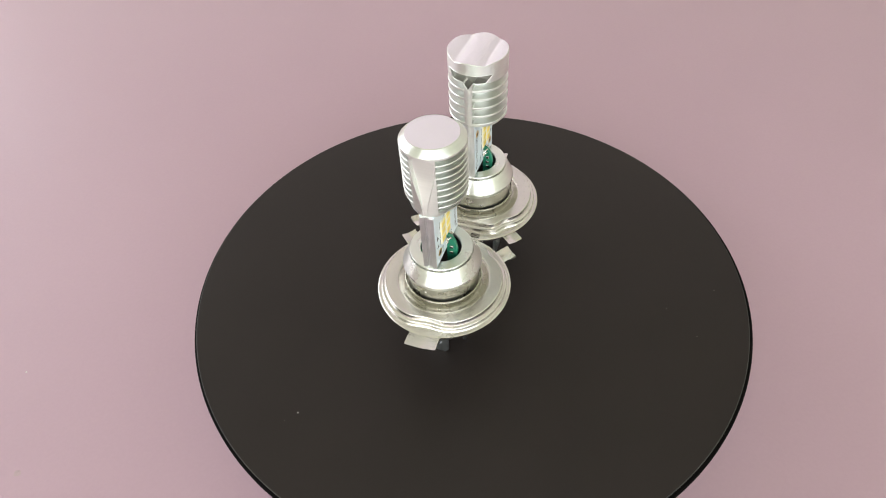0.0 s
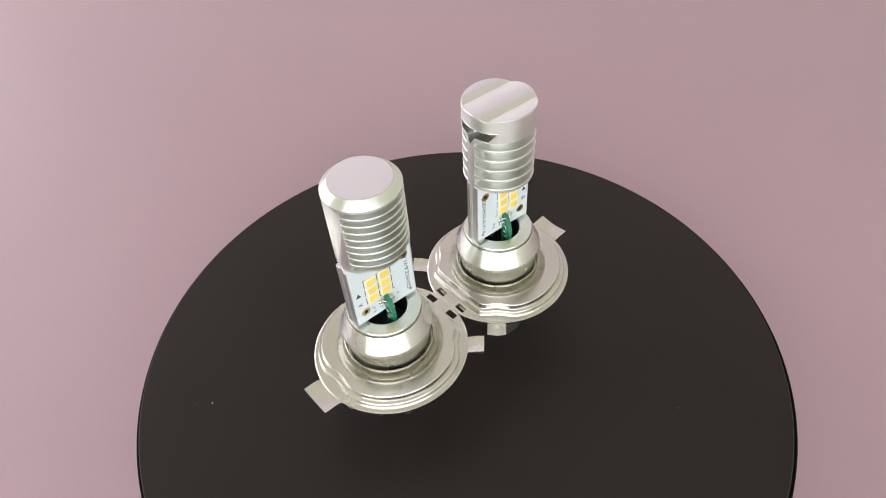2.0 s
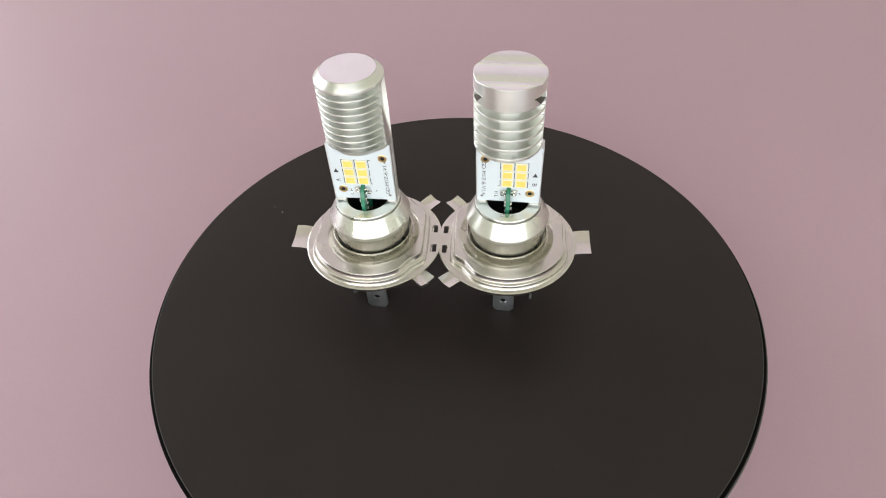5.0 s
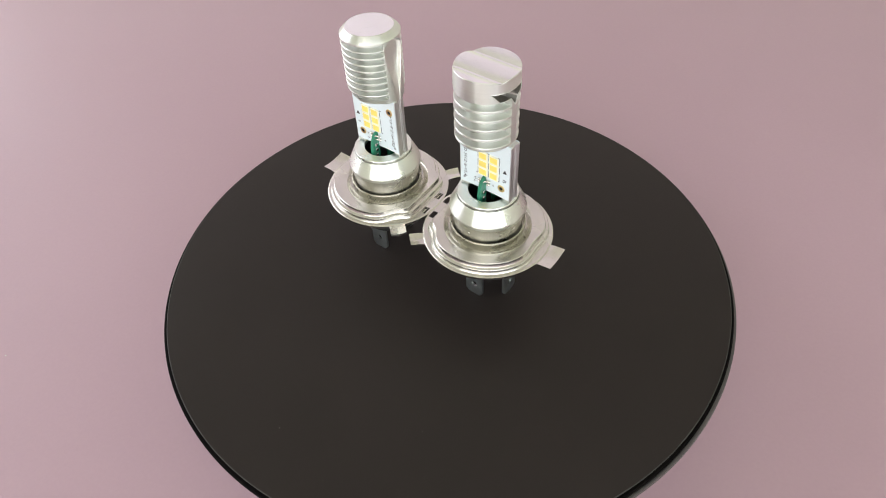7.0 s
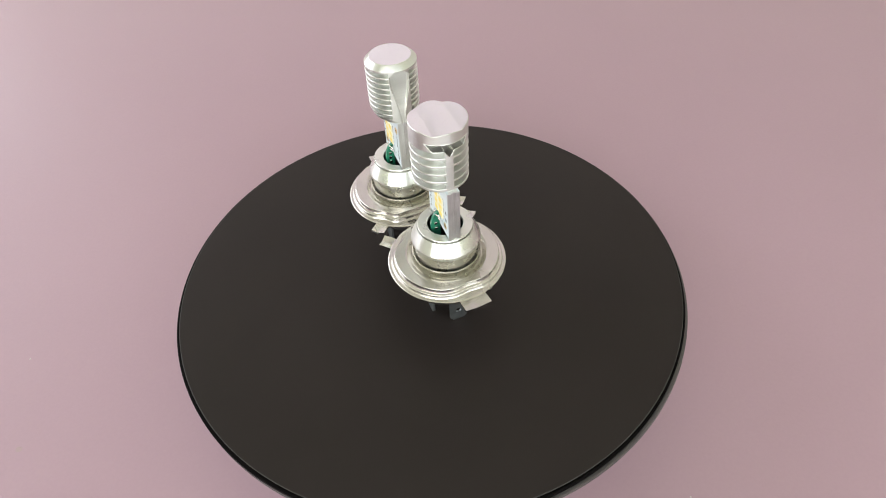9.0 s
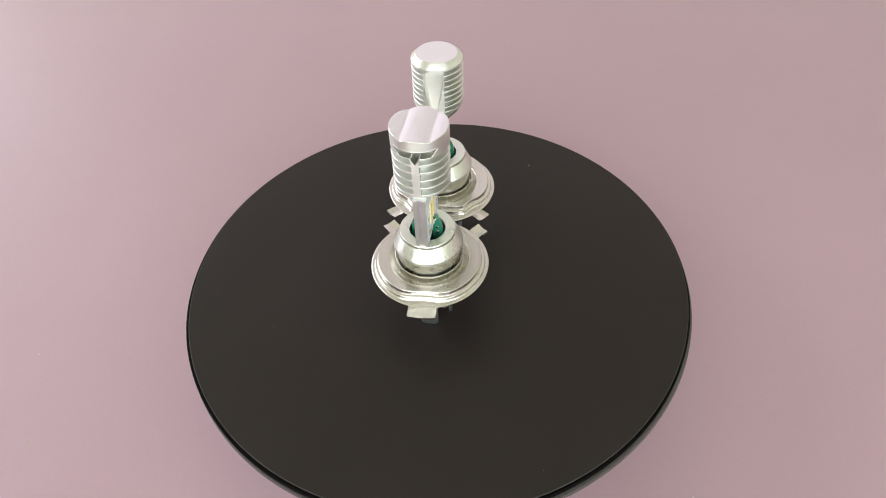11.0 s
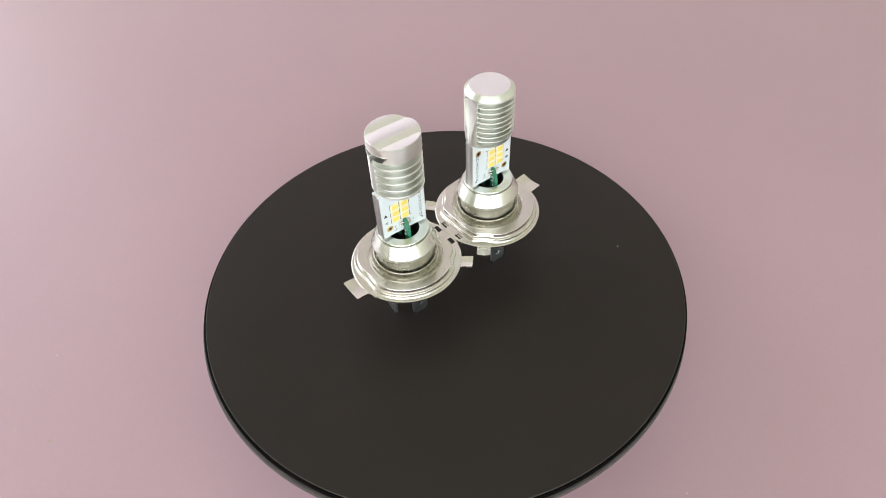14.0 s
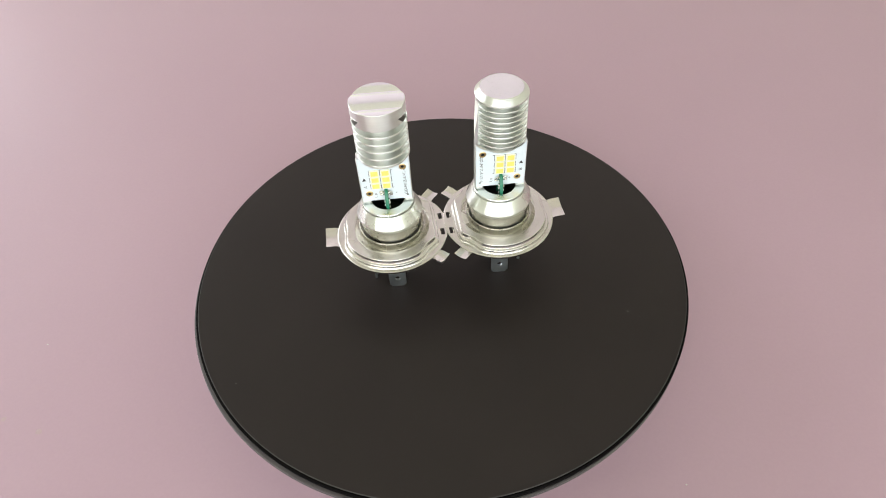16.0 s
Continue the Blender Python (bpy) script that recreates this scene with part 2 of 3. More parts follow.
disc = lathe([(0, 0), (60, 0), (99.95, 0), (100.2, -0.06), (100.3, -0.25), (100.25, -0.6), (0, -0.6)], 240)
wall = lathe([(97.0, -0.62), (100.95, -0.62), (101.32, -0.9), (101.36, -2.1), (101.1, -2.35), (97.0, -2.35)], 240, True)
bmesh.ops.translate(disc, vec=(0.22, -1.03, 0), verts=disc.verts)
bmesh.ops.translate(wall, vec=(0.41, -1.05, 0), verts=wall.verts)
platter = part("platter", disc, MAT_PLATTER, turntable, "matt black round platter")
part("rim", wall, MAT_RIM, platter, "dull black platter edge")
# thin paler ring, the edge's highlight put into its colour
edge = lathe([(100.06, -0.2), (100.06, 0.02), (100.22, -0.02), (100.33, -0.12), (100.34, -0.3), (100.2, -0.35)], 240, True)
bmesh.ops.translate(edge, vec=(0.22, -1.03, 0), verts=edge.verts)
part("edge_highlight", edge, MAT_MATEDGE, platter, "pale painted highlight line along the platter edge")
rnd = random.Random(5)
for i in range(12):
    a, r = rnd.uniform(0, 6.283), 96 * math.sqrt(rnd.uniform(0.08, 1))
    fleck("dust", platter, r * math.cos(a), r * math.sin(a), 0.02, rnd.uniform(0.04, 0.08), MAT_DUST, i)
fleck("dust", platter, -56.1, -55.8, 0.05, 0.26, MAT_DUST, 77)


# ---- headlight bulbs ----
Z_RIM = 28.4


def flange_mesh():
    """The pressed sheet flange: flat rim, raised plateau with a straight side, dished towards the middle, two slots."""
    nphi = 288
    slots = [(18.1, 19.9, 2.6, 5.8), (18.1, 19.9, -5.8, -2.6)]

    def outline(phi):
        rho = 18.5
        for c, depth, width in ((math.pi, 1.7, 0.30), (math.radians(45), 1.5, 0.22), (math.radians(-45), 1.5, 0.22)):
            d = (phi - c + math.pi) % (2 * math.pi) - math.pi
            rho -= depth * math.exp(-(d / width) ** 2)
        c = math.cos(phi)
        if c > 0.3:
            flat = 15.6 / c
            rho = -math.log(math.exp(-rho * 2) + math.exp(-flat * 2)) / 2
        return rho

    profile = ((-9.0, 31.55), (-0.6, 31.75), (0.12, 31.8), (0.3, 31.62), (0.42, 30.5), (0.58, 30.18), (0.85, 30.1),
               (1.3, 30.05), (1.5, 29.85), (1.62, 28.8), (1.82, 28.48), (2.3, 28.4))

    def height(r, phi):
        out = r - outline(phi)
        z = profile[-1][1]
        for (a, b), (c, d) in zip(profile, profile[1:]):
            if a <= out <= c:
                z = b + (d - b) * (out - a) / (c - a)
                break
        z -= 1.15 * (1 - smoothstep(12.6, 14.9, r))
        return z - 0.2 * smoothstep(21.1, 21.5, r)

    verts, idx = [], {}
    count = 0
    for i in range(nphi):
        phi = 2 * math.pi * i / nphi
        rho = outline(phi)
        line = [12.25 + (rho - 0.6 - 12.25) * k / 14 for k in range(14)] + [rho + o for o, _ in profile[1:]]
        line = [min(r, 21.3) for r in line]
        line += [line[-1] + (21.5 - line[-1]) * k / 14 for k in range(1, 15)]
        count = len(line)
        for j, r in enumerate(line):
            x, y = r * math.cos(phi), r * math.sin(phi)
            z = height(r, phi)
            for x0, x1, y0, y1 in slots:
                if x0 - 0.3 < x < x1 + 0.3 and y0 - 0.4 < y < y1 + 0.4:
                    for e in (x0, x1):
                        if abs(x - e) < 0.14:
                            x = e
                    for e in (y0, y1):
                        if abs(y - e) < 0.235:
                            y = e
            idx[i, j] = len(verts)
            verts.append((x, y, z))
    rs = range(count)
    bm = bmesh.new()
    top = [bm.verts.new(v) for v in verts]
    low = [bm.verts.new((v[0], v[1], v[2] - 0.8)) for v in verts]
    edges = {}
    for i in range(nphi):
        for j in range(len(rs) - 1):
            q = (idx[i, j], idx[(i + 1) % nphi, j], idx[(i + 1) % nphi, j + 1], idx[i, j + 1])
            cx, cy = sum(verts[a][0] for a in q) / 4, sum(verts[a][1] for a in q) / 4
            if any(x0 < cx < x1 and y0 < cy < y1 for x0, x1, y0, y1 in slots):
                continue
            bm.faces.new([top[a] for a in reversed(q)])
            bm.faces.new([low[a] for a in q])
            for a, b in zip(q, q[1:] + q[:1]):
                edges[a, b] = 1
    for a, b in edges:
        if (b, a) not in edges:
            bm.faces.new((top[a], top[b], low[b], low[a]))
    bmesh.ops.recalc_face_normals(bm, faces=bm.faces)
    return bm


def tab_mesh(angle, half, r0, r1, droop):
    """A bent locating tab with a pressed groove down its middle."""
    bm = bmesh.new()
    nu, nv = 9, 13
    rows = []
    for lift in (0.0, -0.8):
        grid = []
        for a in range(nu):
            u = a / (nu - 1)
            line = []
            for b in range(nv):
                v = -1 + 2 * b / (nv - 1)
                x, y = r0 + (r1 - r0) * u, half * v
                z = Z_RIM - 0.1 - droop * u ** 2 + 0.55 * (abs(v) ** 1.5) * smoothstep(0.0, 0.6, u) - 0.25 + lift
                p = Matrix.Rotation(angle, 3, "Z") @ Vector((x, y, z))
                line.append(bm.verts.new(p))
            grid.append(line)
        rows.append(grid)
    for g, grid in enumerate(rows):
        for a in range(nu - 1):
            for b in range(nv - 1):
                bm.faces.new((grid[a][b], grid[a + 1][b], grid[a + 1][b + 1], grid[a][b + 1]))
    t, l = rows
    rim = [(a, 0) for a in range(nu)] + [(nu - 1, b) for b in range(1, nv)] + [(a, nv - 1) for a in range(nu - 2, -1, -1)] + [(0, b) for b in range(nv - 2, 0, -1)]
    for (a, b), (c, d) in zip(rim, rim[1:] + rim[:1]):
        bm.faces.new((t[a][b], t[c][d], l[c][d], l[a][b]))
    bmesh.ops.recalc_face_normals(bm, faces=bm.faces)
    return bm


def field_mesh(radius, zs, phis):
    """A turned body whose radius varies with angle and height, closed at both ends."""
    bm = bmesh.new()
    n = len(phis)
    rings = []
    for z in zs:
        ring = []
        for p in phis:
            r = radius(p, z)
            x, y = r * math.cos(p), r * math.sin(p)
            ring.append(bm.verts.new((x, y, z)))
        rings.append(ring)
    for a, b in zip(rings, rings[1:]):
        for i in range(n):
            j = (i + 1) % n
            bm.faces.new((a[i], a[j], b[j], b[i]))
    bm.faces.new(list(reversed(rings[0])))
    return bm, rings[-1]


def from_end(phi):
    """The angle from the nearer of the two spines."""
    d = (phi + math.pi) % (2 * math.pi) - math.pi
    return min(abs(d), math.pi - abs(d))


def dense_angles(fine_half, fine_step, coarse_step):
    out = set()
    for c in (0, 180):
        a = -fine_half
        while a <= fine_half:
            out.add(round((c + a) % 360, 3))
            a += fine_step
    for side in (0, 180):
        a = fine_half
        while a < 180 - fine_half:
            out.add(round((side + a) % 360, 3))
            a += coarse_step
    return [radians(a) for a in sorted(out)]


def levels(steps, extra, lo, hi, step):
    out = set(extra)
    z = lo
    while z <= hi + 1e-6:
        if all(abs(z - s) > 0.3 for s in steps):
            out.add(round(z, 3))
        z += step
    for s in steps:
        for d in (-0.24, -0.06, 0.06, 0.24):
            out.add(round(s + d, 3))
    return sorted(out)


def fin_edge(grooves, z):
    """How far a fin's rounded lip falls back at this height."""
    near = min(min(abs(z - g0), abs(z - g1)) for g0, g1 in grooves)
    return 0.2 * (1 - smoothstep(0.0, 0.2, near))


def round_head():
    """Finned heat sink with a bevelled flat top and a scooped spine at each end."""
    R, pitch, z0 = 9.05, 2.06, 68.64
    grooves = [(z0 + i * pitch, z0 + i * pitch + 1.4) for i in range(9)]
    spine = radians(23.5)

    def radius(phi, z):
        a = from_end(phi)
        y = R * math.sin(a)
        r = R
        if z < 68.2:
            r = R - 0.5 * (1 - smoothstep(66.9, 67.9, z)) * smoothstep(0.1, 0.4, a)
        if z > 87.4:
            r = R - 1.78 * (z - 87.4) / 1.7
        cut = 0.0
        for g0, g1 in grooves:
            if g0 < z < g1:
                cut = 2.9 * smoothstep(spine, spine + 0.04, a)
        cut = max(cut, fin_edge(grooves, z) * smoothstep(spine, spine + 0.04, a))
        hw = 0.5 + 2.9 * smoothstep(66.9, 84.0, z)
        tip = 87.2 - 0.16 * y * y
        if z < tip and y < hw + 0.15:
            floor_r = (R - 0.15 - 1.5 * smoothstep(67.0, 80.0, z)) / max(0.2, math.cos(a))
            s = (1 - smoothstep(hw - 0.02, hw + 0.12, y)) * smoothstep(0, 0.2, tip - z)
            cut = max(cut, max(0.0, r - floor_r) * s)
        taper = 1.3 * (1 - smoothstep(66.9, 71.2, z)) * smoothstep(0.3, 0.9, a)
        return r - max(cut, taper)

    steps = [v for g in grooves for v in g]
    zs = levels(steps, (66.9, 67.2, 67.6, 68.2, 87.34, 87.46, 89.1), 68.3, 87.2, 0.4)
    return field_mesh(radius, zs, dense_angles(28, 0.7, 3.0))[0]


def wave_top(y):
    """Height of the cap's top: a gently domed middle, a crease on either side and a rising lobe beyond."""
    y = abs(y)
    if y < 4.5:
        return 89.3 - 0.75 * (y / 4.5) ** 2.2
    return 88.55 + 0.78 * math.sin(min(1.0, (y - 4.5) / 4.2) * math.pi / 2)


def outward(bm):
    """Turn a closed shape's faces outward."""
    bmesh.ops.recalc_face_normals(bm, faces=bm.faces)
    if bm.calc_volume(signed=True) < 0:
        bmesh.ops.reverse_faces(bm, faces=bm.faces)
    return bm


def carved(body, cutter):
    """The body less the cutter."""
    made = []
    for bm in (body, cutter):
        mesh = bpy.data.meshes.new("blank")
        bm.to_mesh(mesh)
        bm.free()
        ob = bpy.data.objects.new("blank", mesh)
        scene.collection.objects.link(ob)
        made.append(ob)
    cut = made[0].modifiers.new("cut", "BOOLEAN")
    cut.operation, cut.solver, cut.object = "DIFFERENCE", "EXACT", made[1]
    mesh = bpy.data.meshes.new_from_object(made[0].evaluated_get(bpy.context.evaluated_depsgraph_get()))
    for ob in made:
        bpy.data.objects.remove(ob)
    out = bmesh.new()
    out.from_mesh(mesh)
    return out


def tube(points, r, sides=6):
    """A closed round bead along a loop of points."""
    bm = bmesh.new()
    n = len(points)
    rings = []
    for i, p in enumerate(points):
        along = (points[(i + 1) % n] - points[i - 1]).normalized()
        out = Vector((p.x, p.y, 0)).normalized()
        across = along.cross(out).normalized()
        rings.append([bm.verts.new(p + r * (math.cos(a) * out + math.sin(a) * across)) for a in (2 * math.pi * k / sides for k in range(sides))])
    for i in range(n):
        a, b = rings[i], rings[(i + 1) % n]
        for k in range(sides):
            bm.faces.new((a[k], a[(k + 1) % sides], b[(k + 1) % sides], b[k]))
    bmesh.ops.recalc_face_normals(bm, faces=bm.faces)
    return bm


def wave_head():
    """Finned heat sink with a plain cap, a wavy top and a milled pocket over each spine."""
    R, pitch, z0 = 9.2, 3.02, 68.62
    grooves = [(z0 + i * pitch, z0 + i * pitch + 2.1) for i in range(5)]
    spine = radians(7.8)

    def radius(phi, z):
        a = from_end(phi)
        r = R - 0.7 * (1 - smoothstep(66.9, 67.8, z))
        cut = 0.0
        for g0, g1 in grooves:
            if g0 < z < g1:
                cut = 3.0 * smoothstep(spine, spine + 0.04, a)
        return r - max(cut, fin_edge(grooves, z) * smoothstep(spine, spine + 0.04, a))

    steps = [v for g in grooves for v in g]
    zs = levels(steps, (66.9, 67.1, 67.4, 67.8, 84.0, 85.0, 86.0, 87.2), 68.0, 83.0, 0.35)
    body, ring = field_mesh(radius, zs, dense_angles(14, 0.8, 3.0))
    body.faces.new(ring)
    half = [(1.65, 83.15), (4.95, 83.05), (6.85, 85.65)]
    outline = [(0, 80.6)] + half + [(-y, z) for y, z in reversed(half)]
    pockets = bmesh.new()
    for side in (1, -1):
        piece = prism(outline, min(side * 5.6, side * 13.0), max(side * 5.6, side * 13.0), "y")
        for v in piece.verts:
            y, x, z = v.co
            v.co = (x, y, z)
        merge(pockets, outward(piece))
    bm = carved(outward(body), pockets)
    # faces inside the pockets get the darker metal that paints their shade
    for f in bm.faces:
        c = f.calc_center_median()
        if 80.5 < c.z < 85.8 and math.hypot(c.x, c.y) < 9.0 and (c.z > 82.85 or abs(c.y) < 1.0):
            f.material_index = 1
    # the broken edge round each pocket
    for side in (1, -1):
        loop = []
        for (y0, za), (y1, zb) in zip(outline, outline[1:] + outline[:1]):
            for k in range(8):
                y, z = y0 + (y1 - y0) * k / 8, za + (zb - za) * k / 8
                loop.append(Vector((side * math.sqrt(R * R - y * y), y, z)))
        merge(bm, tube(loop, 0.13))
    n = 144
    rings = []
    for z, inset in ((87.1, 0.0), (87.6, 0.0), (88.2, 0.0), (88.85, 0.0), (89.0, 0.14)):
        ring = []
        for i in range(n):
            x, y = (R - inset) * math.cos(2 * math.pi * i / n), (R - inset) * math.sin(2 * math.pi * i / n)
            ring.append(bm.verts.new((x, y, z + (wave_top(y) - 89.0) * smoothstep(87.1, 88.9, z))))
        rings.append(ring)
    for a, b in zip(rings, rings[1:]):
        for i in range(n):
            k = (i + 1) % n
            bm.faces.new((a[i], a[k], b[k], b[i]))
    return bm


def wave_cap_mesh(R=9.06):
    """The wavy top face as strips along the spine's line."""
    bm = bmesh.new()
    n, m = 72, 10
    rows = []
    for i in range(n + 1):
        y = -R + 2 * R * i / n
        half = math.sqrt(max(0.0, R * R - y * y))
        rows.append([bm.verts.new((half * (-1 + 2 * j / m), y, wave_top(y) + 0.02)) for j in range(m + 1)])
    for a, b in zip(rows, rows[1:]):
        for j in range(m):
            bm.faces.new((a[j], a[j + 1], b[j + 1], b[j]))
    bmesh.ops.remove_doubles(bm, verts=bm.verts, dist=1e-4)
    return bm


def text_mesh(words, length, height_mm):
    """Printed characters as a thin mesh, reading along +x, centred."""
    curve = bpy.data.curves.new("print", "FONT")
    curve.body, curve.size, curve.align_x, curve.align_y = words, 1.0, "CENTER", "CENTER"
    ob = bpy.data.objects.new("print", curve)
    scene.collection.objects.link(ob)
    mesh = bpy.data.meshes.new_from_object(ob.evaluated_get(bpy.context.evaluated_depsgraph_get()))
    bpy.data.objects.remove(ob)
    bm = bmesh.new()
    bm.from_mesh(mesh)
    xs, ys = [v.co.x for v in bm.verts], [v.co.y for v in bm.verts]
    sx, sy = length / (max(xs) - min(xs)), height_mm / (max(ys) - min(ys))
    mx, my = (max(xs) + min(xs)) / 2, (max(ys) + min(ys)) / 2
    for v in bm.verts:
        v.co = Vector(((v.co.x - mx) * sx, (v.co.y - my) * sy, 0))
    ext = bmesh.ops.extrude_face_region(bm, geom=bm.faces[:])
    bmesh.ops.translate(bm, vec=(0, 0, 0.03), verts=[g for g in ext["geom"] if isinstance(g, bmesh.types.BMVert)])
    return bm


PCB_Y = 2.2


def on_board(bm, side, u, w, turn=0.0):
    """Lay a flat mesh (x right, y up, z out) on a board face: side -1 faces -y, +1 faces +y; u is local x, w height."""
    m = Matrix.Rotation(radians(90), 4, "X")
    if side > 0:
        m = Matrix.Rotation(math.pi, 4, "Z") @ m
    bmesh.ops.transform(bm, matrix=Matrix.Translation((u, side * PCB_Y, w)) @ m @ Matrix.Rotation(radians(turn), 4, "Z"), verts=bm.verts)
    return bm


DROP = -2.85


def bpart(name, bm, mat, parent, label="", smooth=9, drop=DROP):
    """A part of a bulb, whose heights are counted from the terminal tips' level plus the drop."""
    bmesh.ops.translate(bm, vec=(0, 0, drop), verts=bm.verts)
    return part(name, bm, mat, parent, label, smooth)


def led_board(bulb, side):
    """White board with six LEDs, gold vias, printed marks."""
    y0, y1 = sorted((side * 1.45, side * PCB_Y))
    board = bpart("led_board", block(-8.95, 8.95, y0, y1, 47.1, 66.95, 0.12, 1), MAT_BOARD, bulb, "white circuit board with six yellow LEDs")
    proud = lambda a, b: sorted((side * (PCB_Y + a), side * (PCB_Y + b)))
    for cx in (-3.5, 0.35):
        for cz in (60.25, 57.3, 54.35):
            a, b = proud(-0.05, 0.45)
            led = bpart("led", block(cx - 1.6, cx + 1.6, a, b, cz - 1.40, cz + 1.40, 0.08, 1), MAT_LEDCASE, board, "pale LED package")
            a, b = proud(0.40, 0.52)
            lens = block(cx - 1.25, cx + 1.25, a, b, cz - 1.02, cz + 1.02, 0.05, 1)
            merge_into_led(led, lens)
    for u, w in ((6.6, 62.4), (-6.2, 50.7)):
        ring = lathe([(0.6, 0.0), (0.6, 0.12), (1.1, 0.14), (1.28, 0.06), (1.28, 0.0)], 28)
        bpart("via_ring", on_board(ring, side, u, w), MAT_GOLD, board, "gold-plated hole ring")
        # no hole is cut: a near-black disc paints the shade inside it
        bpart("via_hole", on_board(lathe([(0, 0.03), (0.62, 0.03), (0.62, -0.2), (0, -0.2)], 24), side, u, w), MAT_DARK, board, "near-black disc painted as the shaded drilled hole")
    bpart("test_point", on_board(lathe([(0, 0.05), (0.38, 0.05), (0.42, 0.0), (0, 0.0)], 20), side, 7.5, 48.9), MAT_TRACE, board, "small grey test point")
    tri = prism([(-0.75, -0.65), (0.75, -0.65), (0, 0.75)], 0.0, 0.03, "z")
    bpart("arrow_mark", on_board(tri, side, -7.35, 57.5, 0), MAT_INK, board, "printed black triangle")
    turn = 90 if side < 0 else -90
    bpart("printed_code", on_board(text_mesh("GD-M1Z-6-V1.4", 12.2, 1.1), side, 7.0, 55.4, turn), MAT_INK, board, "printed board code")
    bpart("printed_letter", on_board(text_mesh("A" if side < 0 else "B", 1.1, 1.2), side, -7.3, 54.0, turn), MAT_INK, board, "printed letter")
    for words, w in (("H", 50.4), ("L", 49.0)):
        bpart("printed_letter", on_board(text_mesh(words, 0.75, 0.9), side, -3.9 if side < 0 else 3.4, w, turn), MAT_INK, board, "printed letter")
    bpart("plus_mark", on_board(text_mesh("+", 0.7, 0.7), side, 3.6 if side < 0 else -3.3, 50.4), MAT_INK, board, "printed plus sign")
    for u in (-5.4, -1.58, 2.35):
        bm = bmesh.new()
        for z0, z1 in ((53.0, 55.2), (55.9, 58.2), (58.9, 61.6)):
            a, b = proud(0.0, 0.03)
            merge(bm, block(u - 0.09, u + 0.09, a, b, z0, z1))
        for z in (53.0, 61.6):
            a, b = proud(0.0, 0.03)
            merge(bm, block(u - 0.05, u + 0.65, a, b, z - 0.08, z + 0.08))
        bpart("bracket_line", bm, MAT_INK, board, "printed black bracket line")
    for dx, w in ((-2.3, 51.6), (-2.1, 50.4), (1.7, 51.3), (1.9, 50.2)):
        blob = bmesh.new()
        bmesh.ops.create_icosphere(blob, subdivisions=2, radius=0.62)
        for v in blob.verts:
            v.co = Vector((v.co.x * 1.55 + dx * 0.75 - 0.1, side * (PCB_Y + 0.1 + 0.75 * (v.co.y + 0.62) * (1.0 - 0.3 * abs(v.co.x))), v.co.z * 0.72 + w))
        bpart("solder_joint", blob, MAT_SOLDER, board, "shiny solder joint")
    # upright green driver board soldered to the white one
    pts = [(2.0, 40.0), (5.4, 40.0), (5.4, 46.8), (5.0, 49.3), (4.2, 51.2), (3.2, 52.3), (2.0, 52.6)]
    bm = prism([(p, z) for p, z in pts], -0.6, 0.6, "y")
    for v in bm.verts:
        x, y, z = v.co
        v.co = (y - 0.15, side * x, z)
    bmesh.ops.recalc_face_normals(bm, faces=bm.faces)
    bmesh.ops.bevel(bm, geom=bm.edges[:], offset=0.12, segments=1, affect="EDGES")
    bpart("driver_board", bm, MAT_GREEN, bulb, "green upright driver board", 30)
    for x0, x1, za, zb in ((0.5, 2.3, 51.9, 50.6), (-0.8, -2.2, 51.6, 50.9), (0.5, 1.9, 50.4, 49.7)):
        wire = bmesh.new()
        path = [Vector((x0 + (x1 - x0) * u, side * (PCB_Y + 1.5 - 1.1 * u * u), za + (zb - za) * u + 0.7 * math.sin(math.pi * u))) for u in np.linspace(0, 1, 7)]
        rings = []
        for p in path:
            rings.append([wire.verts.new((p.x, p.y + 0.2 * math.cos(a), p.z + 0.2 * math.sin(a))) for a in np.linspace(0, 2 * math.pi, 9)[:-1]])
        for a, b in zip(rings, rings[1:]):
            for i in range(8):
                wire.faces.new((a[i], a[(i + 1) % 8], b[(i + 1) % 8], b[i]))
        wire.faces.new(rings[0])
        wire.faces.new(list(reversed(rings[-1])))
        bmesh.ops.recalc_face_normals(wire, faces=wire.faces)
        bpart("jumper_wire", wire, MAT_SOLDER, bulb, "bent tinned jumper wire", 60)
    for (x0, x1), z in (((0.4, 0.95), 48.6), ((0.4, 1.0), 46.6), ((0.4, 0.9), 44.6), ((-1.3, -0.7), 47.9), ((-1.3, -0.7), 45.6)):
        a, b = sorted((side * 3.2, side * 4.3))
        bpart("chip", block(x0, x1, a, b, z - 0.5, z + 0.5, 0.1, 1), MAT_SOLDER, bulb, "tiny surface-mount component")


def merge_into_led(led, lens):
    """The phosphor face is its own part of the LED's mesh, with its own material."""
    mesh = led.data
    bm = bmesh.new()
    bm.from_mesh(mesh)
    n = len(bm.faces)
    bmesh.ops.translate(lens, vec=(0, 0, DROP), verts=lens.verts)
    bmesh.ops.scale(lens, vec=(MM, MM, MM), verts=lens.verts)
    merge(bm, lens)
    bm.faces.ensure_lookup_table()
    for f in bm.faces[n:]:
        f.material_index = 1
    bm.to_mesh(mesh)
    bm.free()
    mesh.materials.append(MAT_PHOSPHOR)


